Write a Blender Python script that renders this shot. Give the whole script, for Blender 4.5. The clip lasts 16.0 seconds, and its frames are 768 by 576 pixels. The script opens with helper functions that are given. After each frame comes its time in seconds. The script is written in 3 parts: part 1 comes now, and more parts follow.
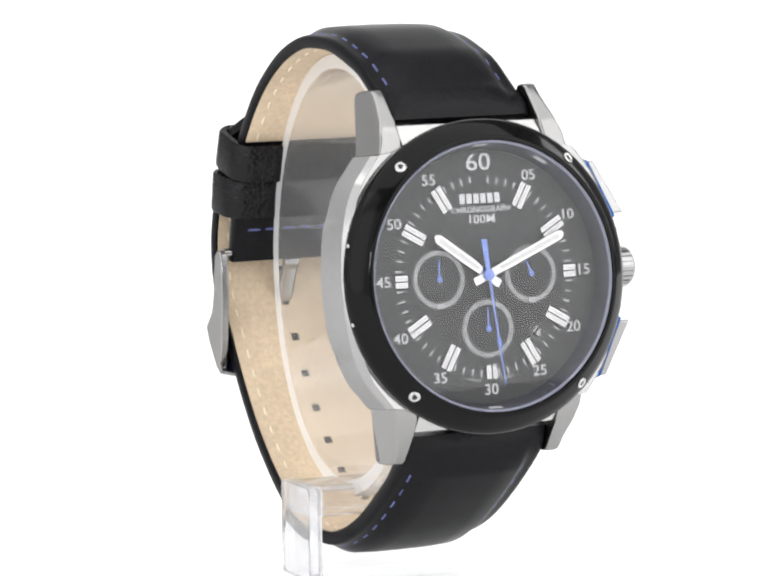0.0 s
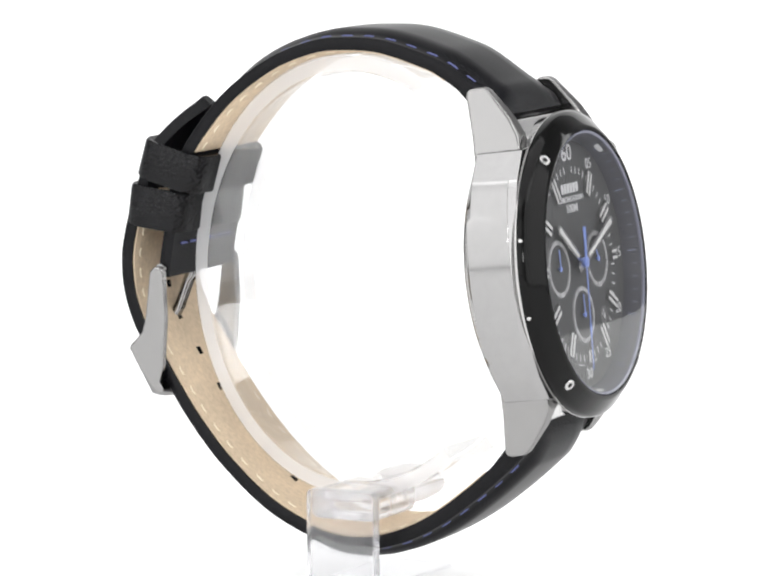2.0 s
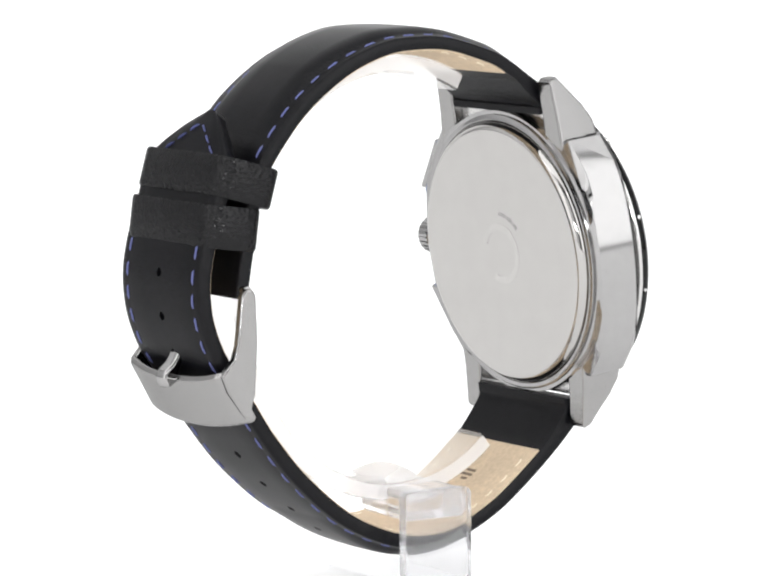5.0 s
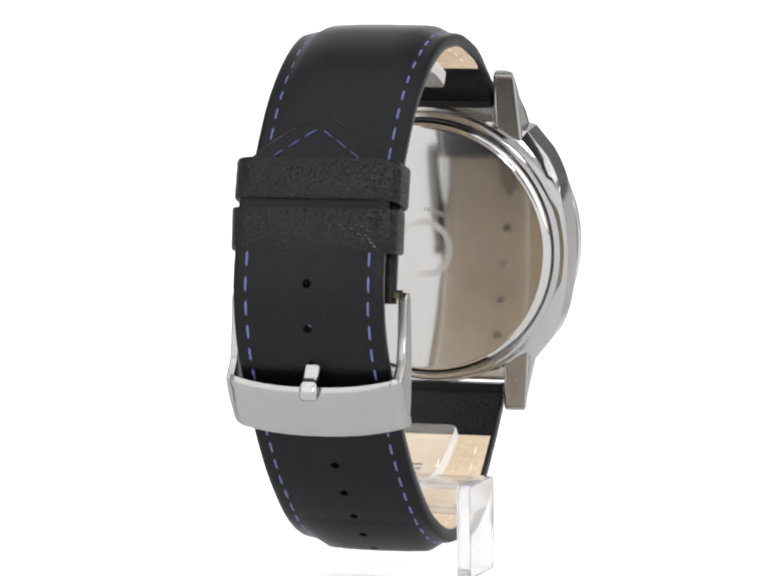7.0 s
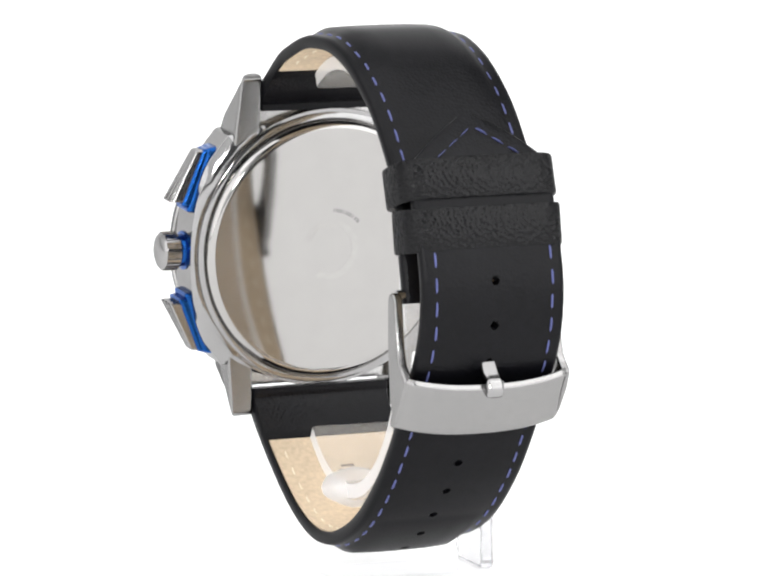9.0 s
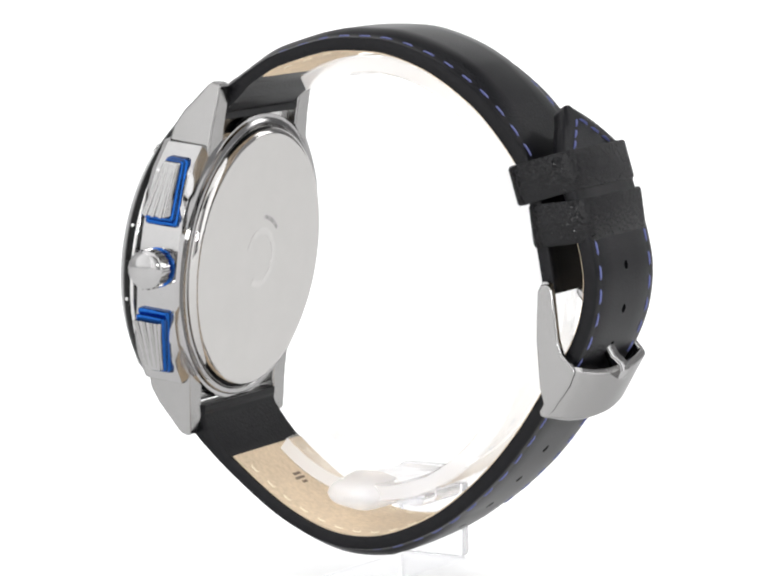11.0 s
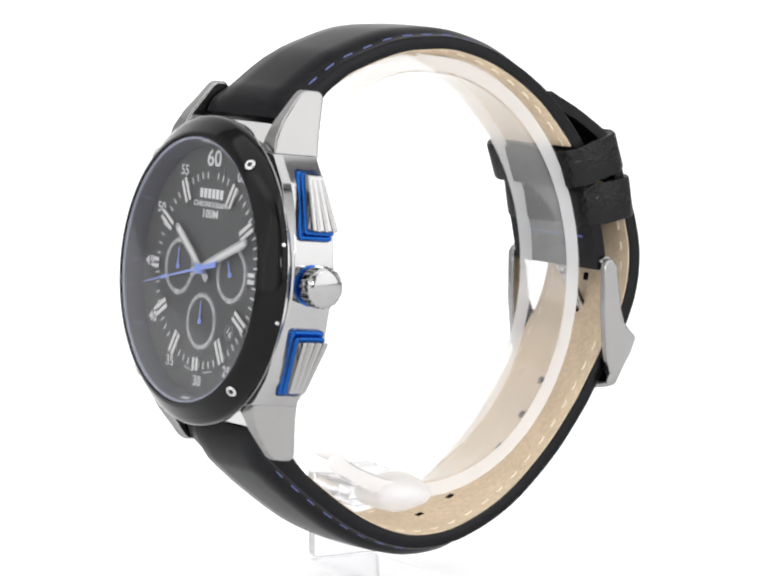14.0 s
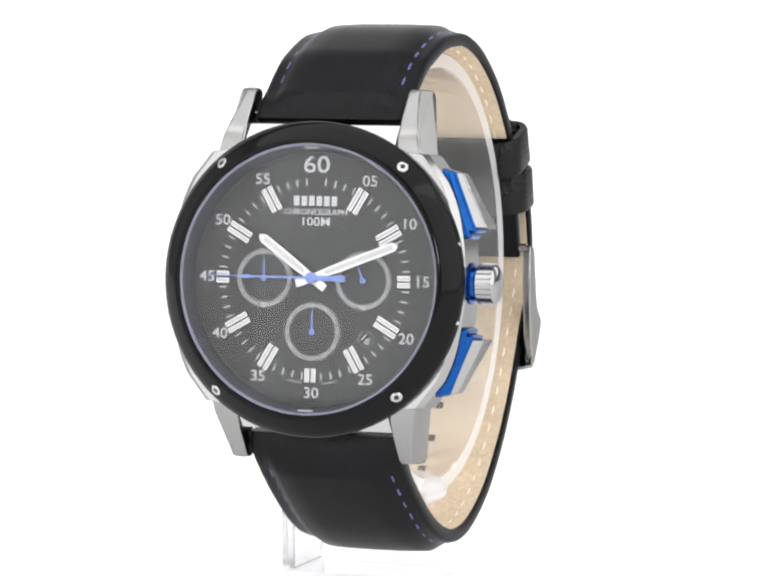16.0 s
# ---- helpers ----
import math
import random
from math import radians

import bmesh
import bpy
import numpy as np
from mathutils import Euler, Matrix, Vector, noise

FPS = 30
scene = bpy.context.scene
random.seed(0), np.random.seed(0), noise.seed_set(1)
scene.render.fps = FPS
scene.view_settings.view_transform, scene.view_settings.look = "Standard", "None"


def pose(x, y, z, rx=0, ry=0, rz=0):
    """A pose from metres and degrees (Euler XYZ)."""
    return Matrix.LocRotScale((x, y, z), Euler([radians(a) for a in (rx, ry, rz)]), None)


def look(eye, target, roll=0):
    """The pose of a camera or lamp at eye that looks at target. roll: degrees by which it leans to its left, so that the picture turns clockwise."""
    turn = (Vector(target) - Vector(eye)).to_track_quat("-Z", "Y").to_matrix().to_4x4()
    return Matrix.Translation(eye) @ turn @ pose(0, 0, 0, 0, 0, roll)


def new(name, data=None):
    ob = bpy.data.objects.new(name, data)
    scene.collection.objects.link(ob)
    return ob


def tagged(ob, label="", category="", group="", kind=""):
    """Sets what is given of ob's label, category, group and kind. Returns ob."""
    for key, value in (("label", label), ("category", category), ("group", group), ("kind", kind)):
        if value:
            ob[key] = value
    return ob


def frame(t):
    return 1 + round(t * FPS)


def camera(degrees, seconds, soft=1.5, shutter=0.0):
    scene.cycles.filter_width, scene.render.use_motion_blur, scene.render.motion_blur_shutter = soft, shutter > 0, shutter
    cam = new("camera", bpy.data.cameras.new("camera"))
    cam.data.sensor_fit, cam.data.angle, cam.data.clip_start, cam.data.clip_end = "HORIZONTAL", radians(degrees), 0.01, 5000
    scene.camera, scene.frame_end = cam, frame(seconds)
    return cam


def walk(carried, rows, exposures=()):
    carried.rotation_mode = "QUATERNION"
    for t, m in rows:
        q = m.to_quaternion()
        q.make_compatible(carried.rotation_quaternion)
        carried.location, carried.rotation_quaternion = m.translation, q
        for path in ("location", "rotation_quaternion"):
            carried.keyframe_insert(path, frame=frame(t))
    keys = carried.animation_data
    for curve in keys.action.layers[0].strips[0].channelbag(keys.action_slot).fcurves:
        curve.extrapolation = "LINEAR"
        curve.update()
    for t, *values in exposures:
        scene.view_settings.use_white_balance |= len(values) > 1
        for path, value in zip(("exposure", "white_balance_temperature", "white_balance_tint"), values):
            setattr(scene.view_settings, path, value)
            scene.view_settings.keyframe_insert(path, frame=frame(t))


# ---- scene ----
# ---- camera ----
FLOOR = -114.6          # height of the table top in the watch's own millimetres (0 is the lens's height)
cam = camera(10.633, 16.0, soft=2.3)
EYE = Vector((0.0, -0.594, -FLOOR / 1000))
PITCH, YAW = radians(-6.776), radians(0.0205)
AHEAD = Vector((-math.sin(YAW) * math.cos(PITCH), math.cos(YAW) * math.cos(PITCH), math.sin(PITCH)))
POSE = look(EYE, EYE + AHEAD, -0.548)
walk(cam, [(0, POSE), (16, POSE)])

# ---- light ----
world = bpy.data.worlds.new("studio_air")
scene.world = world
world.use_nodes = True
world.node_tree.nodes["Background"].inputs[0].default_value = (1, 1, 1, 1)
world.node_tree.nodes["Background"].inputs[1].default_value = 0.10


def area_lamp(name, eye, target, w, h, watts, color=(1, 1, 1)):
    data = bpy.data.lights.new(name, "AREA")
    data.shape, data.size, data.size_y, data.energy, data.color = "RECTANGLE", w, h, watts, color
    ob = new(name, data)
    ob.matrix_world = look(eye, target)
    return ob


area_lamp("top_softbox", (0, -0.30, 1.45), (0, -0.27, 0.05), 2.40, 1.50, 17.0)
area_lamp("softbox", (-0.80, -0.76, 0.67), (0, 0, 0.50), 1.10, 1.30, 5.2)
area_lamp("softbox", (0.90, -0.64, 0.67), (0, 0, 0.50), 1.45, 1.30, 11.7)
area_lamp("camera_light", (0.02, -0.82, 0.25), (0, 0, 0.05), 0.11, 0.09, 1.1)
area_lamp("front_panel", (-0.42, -1.25, 0.55), (-0.05, 0, 0.45), 1.15, 1.10, 3.4)
area_lamp("rim_light", (0.86, 0.56, 0.42), (0, 0, 0.10), 0.15, 0.70, 1.4)
scene.view_settings.exposure = 0.0


# ---- materials ----
def material(name, color, rough=0.5, metal=0.0, coat=0.0, bump=None, vary=None, spec=0.5, extra=None):
    """bump: (scale per metre, strength, distance in metres, kind). vary: (scale, amount, second scale)."""
    m = bpy.data.materials.new(name)
    m.use_nodes = True
    t = m.node_tree
    b = t.nodes["Principled BSDF"]
    b.inputs["Base Color"].default_value = (*color, 1)
    b.inputs["Roughness"].default_value, b.inputs["Metallic"].default_value = rough, metal
    b.inputs["Coat Weight"].default_value, b.inputs["Coat Roughness"].default_value = coat, 0.06
    b.inputs["Specular IOR Level"].default_value = spec
    at = t.nodes.new("ShaderNodeTexCoord").outputs["Object"]
    if vary:
        tones = []
        for k, s in enumerate((vary[0], vary[2])):
            n = t.nodes.new("ShaderNodeTexNoise")
            n.inputs["Scale"].default_value, n.inputs["Detail"].default_value = s, 6
            t.links.new(at, n.inputs["Vector"])
            r = t.nodes.new("ShaderNodeMapRange")
            r.inputs[1].default_value, r.inputs[2].default_value = 0.3, 0.7
            r.inputs[3].default_value, r.inputs[4].default_value = 1 - vary[1], 1 + vary[1]
            t.links.new(n.outputs[0], r.inputs[0])
            tones.append(r.outputs[0])
        mul = t.nodes.new("ShaderNodeMath")
        mul.operation = "MULTIPLY"
        t.links.new(tones[0], mul.inputs[0])
        t.links.new(tones[1], mul.inputs[1])
        mix = t.nodes.new("ShaderNodeVectorMath")
        mix.operation = "SCALE"
        mix.inputs[0].default_value = color
        t.links.new(mul.outputs[0], mix.inputs["Scale"])
        t.links.new(mix.outputs[0], b.inputs["Base Color"])
        rr = t.nodes.new("ShaderNodeMath")
        rr.operation = "MULTIPLY"
        rr.inputs[1].default_value = rough
        t.links.new(tones[0], rr.inputs[0])
        t.links.new(rr.outputs[0], b.inputs["Roughness"])
    if bump:
        scale, strength, dist, kind = bump
        n = t.nodes.new("ShaderNodeTexVoronoi" if kind == "cells" else "ShaderNodeTexNoise")
        n.inputs["Scale"].default_value = scale
        t.links.new(at, n.inputs["Vector"])
        bp = t.nodes.new("ShaderNodeBump")
        bp.inputs["Strength"].default_value, bp.inputs["Distance"].default_value = strength, dist
        t.links.new(n.outputs[0], bp.inputs["Height"])
        t.links.new(bp.outputs[0], b.inputs["Normal"])
    return m


def clear(name, ior, tint, bend, haze):
    """A clear plastic or glass: see-through and glossy, with shares of refraction and of milky haze."""
    m = bpy.data.materials.new(name)
    m.use_nodes = True
    t = m.node_tree
    t.nodes.remove(t.nodes["Principled BSDF"])
    out = t.nodes["Material Output"]

    def blend(share, a, b):
        mx = t.nodes.new("ShaderNodeMixShader")
        mx.inputs[0].default_value = share
        t.links.new(a, mx.inputs[1])
        t.links.new(b, mx.inputs[2])
        return mx
    tr, gl, lw = (t.nodes.new("ShaderNode" + k) for k in ("BsdfTransparent", "BsdfGlossy", "LayerWeight"))
    tr.inputs[0].default_value = (*tint, 1)
    gl.inputs["Roughness"].default_value = 0.03
    lw.inputs["Blend"].default_value = 0.5
    steep, share = t.nodes.new("ShaderNodeMath"), t.nodes.new("ShaderNodeMath")
    steep.operation, share.operation = "POWER", "MULTIPLY_ADD"
    steep.inputs[1].default_value = 4.2
    base = ((ior - 1) / (ior + 1)) ** 2
    share.inputs[1].default_value, share.inputs[2].default_value = 1 - base, base
    t.links.new(lw.outputs["Facing"], steep.inputs[0])
    t.links.new(steep.outputs[0], share.inputs[0])
    mx = blend(0.5, tr.outputs[0], gl.outputs[0])
    t.links.new(share.outputs[0], mx.inputs[0])
    if bend:
        g = t.nodes.new("ShaderNodeBsdfGlass")
        g.inputs["Color"].default_value, g.inputs["Roughness"].default_value, g.inputs["IOR"].default_value = (*tint, 1), 0.02, ior
        mx = blend(bend, mx.outputs[0], g.outputs[0])
    if haze:
        d, l = t.nodes.new("ShaderNodeBsdfDiffuse"), t.nodes.new("ShaderNodeBsdfTranslucent")
        d.inputs[0].default_value = l.inputs[0].default_value = (0.95, 0.95, 0.96, 1)
        mx = blend(haze, mx.outputs[0], blend(0.5, d.outputs[0], l.outputs[0]).outputs[0])
    t.links.new(mx.outputs[0], out.inputs[0])
    return m


LEATHER = material("black_leather", (0.0030, 0.0030, 0.0042), 0.30, bump=(2100, 0.45, 0.00013, "cells"), vary=(90, 0.20, 900), spec=0.0)
GRAINED = material("grained_black_leather", (0.0034, 0.0034, 0.0042), 0.27, bump=(1700, 0.85, 0.00018, "cells"), vary=(140, 0.30, 1100), spec=0.0)
LINING = material("tan_lining", (0.62, 0.50, 0.36), 0.85, bump=(2500, 0.35, 0.0001, "noise"), vary=(110, 0.10, 1400), spec=0.2)
THREAD = material("blue_thread", (0.088, 0.102, 0.27), 0.6, bump=(6000, 0.5, 0.00008, "noise"))
PALE = material("pale_thread", (0.84, 0.76, 0.60), 0.7, bump=(6000, 0.5, 0.00008, "noise"))
STEEL = material("polished_steel", (0.37, 0.366, 0.365), 0.10, 1.0, vary=(60, 0.02, 700))
SATIN = material("satin_steel", (0.32, 0.316, 0.313), 0.20, 1.0, bump=(3000, 0.03, 0.00002, "noise"), vary=(60, 0.015, 700))
MIRROR = material("mirror_steel", (0.455, 0.445, 0.435), 0.06, 1.0, vary=(25, 0.012, 300))
BLACK = material("black_plated_steel", (0.003, 0.003, 0.003), 0.09, 0.0, coat=0.03, vary=(120, 0.15, 1500), spec=0.14)
BLUE = material("blue_anodised_metal", (0.013, 0.080, 0.30), 0.2, 1.0, vary=(200, 0.1, 2000))
DIAL = material("charcoal_dial", (0.050, 0.051, 0.050), 0.6, vary=(40, 0.03, 300), spec=0.3)
RING = material("dark_flange", (0.050, 0.051, 0.060), 0.4, vary=(150, 0.1, 2000))
GROOVE = material("grooved_ring", (0.13, 0.13, 0.13), 0.35, vary=(900, 0.35, 4000))
EDGE_GLINT = material("pale_edge_glint", (0.17, 0.175, 0.23), 0.25, vary=(300, 0.1, 3000))
PRINT = material("white_print", (0.56, 0.56, 0.56), 0.5)
TICK = material("grey_tick_print", (0.42, 0.42, 0.42), 0.5, vary=(1500, 0.3, 6000))
GREYPRINT = material("blue_grey_print", (0.19, 0.20, 0.29), 0.5)
LUME = material("white_lume", (0.52, 0.52, 0.505), 0.5, vary=(900, 0.05, 5000))
BRIGHT = material("bright_metal", (0.56, 0.555, 0.55), 0.22, 1.0)
HAND = material("blue_hand", (0.17, 0.245, 0.58), 0.35, vary=(500, 0.1, 3000))
for metal, tint in ((STEEL, 0.55), (SATIN, 0.55), (MIRROR, 0.80)):
    metal.node_tree.nodes["Principled BSDF"].inputs["Specular Tint"].default_value = (tint, tint, tint, 1)


def dress(m, base, edge, rough):
    """A waxed gloss on leather: its share at right angles and at the grazing end."""
    t = m.node_tree
    body, out = t.nodes["Principled BSDF"], t.nodes["Material Output"]
    lw, steep, share, gl, mx = (t.nodes.new("ShaderNode" + k) for k in ("LayerWeight", "Math", "Math", "BsdfGlossy", "MixShader"))
    lw.inputs["Blend"].default_value = 0.5
    steep.operation, share.operation = "POWER", "MULTIPLY_ADD"
    steep.inputs[1].default_value = 5.0
    share.inputs[1].default_value, share.inputs[2].default_value = edge - base, base
    gl.inputs["Roughness"].default_value = rough
    t.links.new(body.inputs["Normal"].links[0].from_socket, gl.inputs["Normal"])
    t.links.new(lw.outputs["Facing"], steep.inputs[0])
    t.links.new(steep.outputs[0], share.inputs[0])
    t.links.new(share.outputs[0], mx.inputs[0])
    t.links.new(body.outputs[0], mx.inputs[1])
    t.links.new(gl.outputs[0], mx.inputs[2])
    t.links.new(mx.outputs[0], out.inputs[0])


dress(LEATHER, 0.019, 0.42, 0.30)
dress(GRAINED, 0.025, 0.42, 0.25)
HOLE = material("dark_recess", (0.006, 0.006, 0.006), 0.6)
STAMP = material("brown_stamp", (0.17, 0.125, 0.09), 0.8, vary=(900, 0.2, 4000))
ETCH = material("etched_steel", (0.47, 0.46, 0.45), 0.20, 1.0, vary=(60, 0.03, 900))
CRYSTAL = clear("watch_crystal", 1.47, (0.97, 0.97, 0.985), 0.0, 0.0)
ACRYLIC = clear("clear_acrylic", 1.45, (0.985, 0.985, 0.985), 0.0, 0.08)
# White haze on the cuff's edge faces, in place of light gathered there.
LIT_EDGE = clear("lit_edge_haze", 1.2, (1, 1, 1), 0.0, 0.6)
WELD = clear("cloudy_acrylic_weld", 1.49, (0.97, 0.97, 0.975), 0.6, 0.30)
BLOCK = clear("clear_acrylic_block", 1.49, (0.925, 0.925, 0.932), 0.85, 0.05)
# The paper is given its own emission so that it stays pure white.
SWEEP = material("glowing_white_paper", (0.52, 0.52, 0.52), 0.7, vary=(3, 0.01, 60), spec=0.2)
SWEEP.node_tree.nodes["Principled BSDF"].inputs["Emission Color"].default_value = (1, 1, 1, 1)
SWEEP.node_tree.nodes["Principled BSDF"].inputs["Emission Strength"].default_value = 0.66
WALL = material("grey_studio_paint", (0.45, 0.45, 0.455), 0.8, bump=(300, 0.1, 0.0005, "noise"), vary=(2, 0.05, 40))
# Unseen west wall, whitened as a reflector to brighten the crystal.
BOUNCE_WALL = material("unseen_bounce_white", (0.82, 0.82, 0.82), 0.8, bump=(300, 0.1, 0.0005, "noise"), vary=(2, 0.03, 40))
# Added wall behind the camera, near black to darken reflections in the steel.
DARK_WALL = material("unseen_reflection_dark", (0.035, 0.035, 0.038), 0.8, bump=(300, 0.1, 0.0005, "noise"), vary=(2, 0.05, 40))

# ---- frames of reference, millimetres ----
C0 = Vector((-0.15, -31.74, -65.72))      # centre of the bezel
CV = Vector((0, 0.112, 0.99371))          # towards 12 o'clock
CN = Vector((0, -0.99371, 0.112))         # out of the dial
BASE = Vector((0, 0, -108.0))             # foot of the watch on the turning axis


def case(u, v, n):
    return C0 + Vector((u, 0, 0)) + CV * v + CN * n


CASE = Matrix(((1, 0, 0, C0.x), (0, CV.y, CN.y, C0.y), (0, CV.z, CN.z, C0.z), (0, 0, 0, 1)))
TO_M = Matrix.Diagonal((0.001, 0.001, 0.001, 1))


def to_local(foot=BASE):
    return TO_M @ Matrix.Translation(-foot)


def part(name, bm, mat, parent, label="", foot=BASE, smooth=True, bevel=0.0, angle=40):
    """Links a bmesh given in millimetres as one mesh object under a thing or a part."""
    bmesh.ops.recalc_face_normals(bm, faces=bm.faces)
    bm.transform(to_local(foot))
    for f in bm.faces:
        f.smooth = smooth
    if smooth:
        for e in bm.edges:
            if len(e.link_faces) == 2 and e.calc_face_angle(0) > radians(angle):
                e.smooth = False
    me = bpy.data.meshes.new(name)
    bm.to_mesh(me)
    bm.free()
    me.materials.append(mat)
    ob = new(name, me)
    ob.parent = parent
    if bevel:
        md = ob.modifiers.new("worn_edge", "BEVEL")
        md.width, md.segments, md.limit_method, md.angle_limit = bevel / 1000, 2, "ANGLE", radians(35)
        md.harden_normals = True
    if label:
        tagged(ob, label)
    return ob


def lathe(profile, m=None, seg=128, closed=True):
    """Turns (radius, height) pairs round the z axis."""
    bm = bmesh.new()
    rings = []
    for r, h in profile:
        if r < 1e-6:
            rings.append([bm.verts.new((0, 0, h))])
        else:
            rings.append([bm.verts.new((r * math.cos(2 * math.pi * k / seg), r * math.sin(2 * math.pi * k / seg), h)) for k in range(seg)])
    pairs = list(zip(rings, rings[1:])) + ([(rings[-1], rings[0])] if closed else [])
    for a, b in pairs:
        if len(a) == 1 and len(b) == 1:
            continue
        for k in range(seg):
            k2 = (k + 1) % seg
            vs = [a[k % len(a)], a[k2 % len(a)], b[k2 % len(b)], b[k % len(b)]]
            u = []
            for v in vs:
                if v not in u:
                    u.append(v)
            bm.faces.new(u)
    if m is not None:
        bm.transform(m)
    return bm


def prism(points, a, b, place, bm=None):
    """A solid between two copies of a flat outline; place(p, q, w) gives the point."""
    bm = bm or bmesh.new()
    lo = [bm.verts.new(place(p, q, a)) for p, q in points]
    hi = [bm.verts.new(place(p, q, b)) for p, q in points]
    bm.faces.new(lo[::-1])
    bm.faces.new(hi)
    n = len(lo)
    for k in range(n):
        bm.faces.new((lo[k], lo[(k + 1) % n], hi[(k + 1) % n], hi[k]))
    return bm


def hexa(corners, bm=None):
    """A solid from eight corners: four below, four above, in the same order."""
    bm = bm or bmesh.new()
    v = [bm.verts.new(c) for c in corners]
    for q in ((3, 2, 1, 0), (4, 5, 6, 7), (0, 1, 5, 4), (1, 2, 6, 5), (2, 3, 7, 6), (3, 0, 4, 7)):
        bm.faces.new([v[k] for k in q])
    return bm


def on_dial(u, v, w):
    return case(u, v, w)


def bar(bm, r0, r1, half, angle, lo, hi, side=0.0):
    """A bar along a radius of the dial at a clock angle, from r0 to r1, shifted sideways."""
    a = radians(angle)
    d, s = Vector((math.sin(a), math.cos(a))), Vector((math.cos(a), -math.sin(a)))
    pts = [d * r0 + s * (side - half), d * r0 + s * (side + half), d * r1 + s * (side + half), d * r1 + s * (side - half)]
    return hexa([case(p.x, p.y, lo) for p in pts] + [case(p.x, p.y, hi) for p in pts], bm)


def lettering(words, height, at, turn=0.0, width=1.0, n=-1.70):
    """Raised letters on the dial, their middle at (u, v)."""
    cu = bpy.data.curves.new("letters", "FONT")
    cu.body, cu.size, cu.align_x, cu.align_y, cu.extrude, cu.resolution_u = words, height / 0.70, "CENTER", "CENTER", 0.03, 3
    cu.offset = 0.006 * height
    ob = new("letters", cu)
    me = bpy.data.meshes.new_from_object(ob.evaluated_get(bpy.context.evaluated_depsgraph_get()))
    bm = bmesh.new()
    bm.from_mesh(me)
    bpy.data.objects.remove(ob)
    bpy.data.curves.remove(cu)
    bpy.data.meshes.remove(me)
    bm.transform(CASE @ pose(at[0], at[1], n, 0, 0, turn) @ Matrix.Diagonal((width, 1, 1, 1)))
    return bm


def joined(*parts_):
    bm = bmesh.new()
    for p in parts_:
        me = bpy.data.meshes.new("piece")
        p.to_mesh(me)
        p.free()
        bm.from_mesh(me)
        bpy.data.meshes.remove(me)
    return bm


def lean(y):
    """How far the strap's loop has crept sideways at a depth y."""
    return 0.35 * min(1.0, max(0.0, (y + 12.0) / 40.0))


def spline(points, step=0.7):
    """Points at even steps along a smooth curve through the given ones."""
    p = [Vector(q) for q in points]
    p = [2 * p[0] - p[1]] + p + [2 * p[-1] - p[-2]]
    fine = []
    for k in range(1, len(p) - 2):
        for j in range(24):
            t = j / 24
            a, b, c, d = p[k - 1], p[k], p[k + 1], p[k + 2]
            fine.append(0.5 * ((2 * b) + (c - a) * t + (2 * a - 5 * b + 4 * c - d) * t * t + (3 * b - a - 3 * c + d) * t ** 3))
    fine.append(p[-2])
    run = [0.0]
    for a, b in zip(fine, fine[1:]):
        run.append(run[-1] + (b - a).length)
    n = max(4, round(run[-1] / step))
    out = []
    k = 0
    for i in range(n + 1):
        s = run[-1] * i / n
        while k < len(run) - 2 and run[k + 1] < s:
            k += 1
        f = (s - run[k]) / max(1e-9, run[k + 1] - run[k])
        out.append(fine[k].lerp(fine[k + 1], f))
    return out, run[-1]


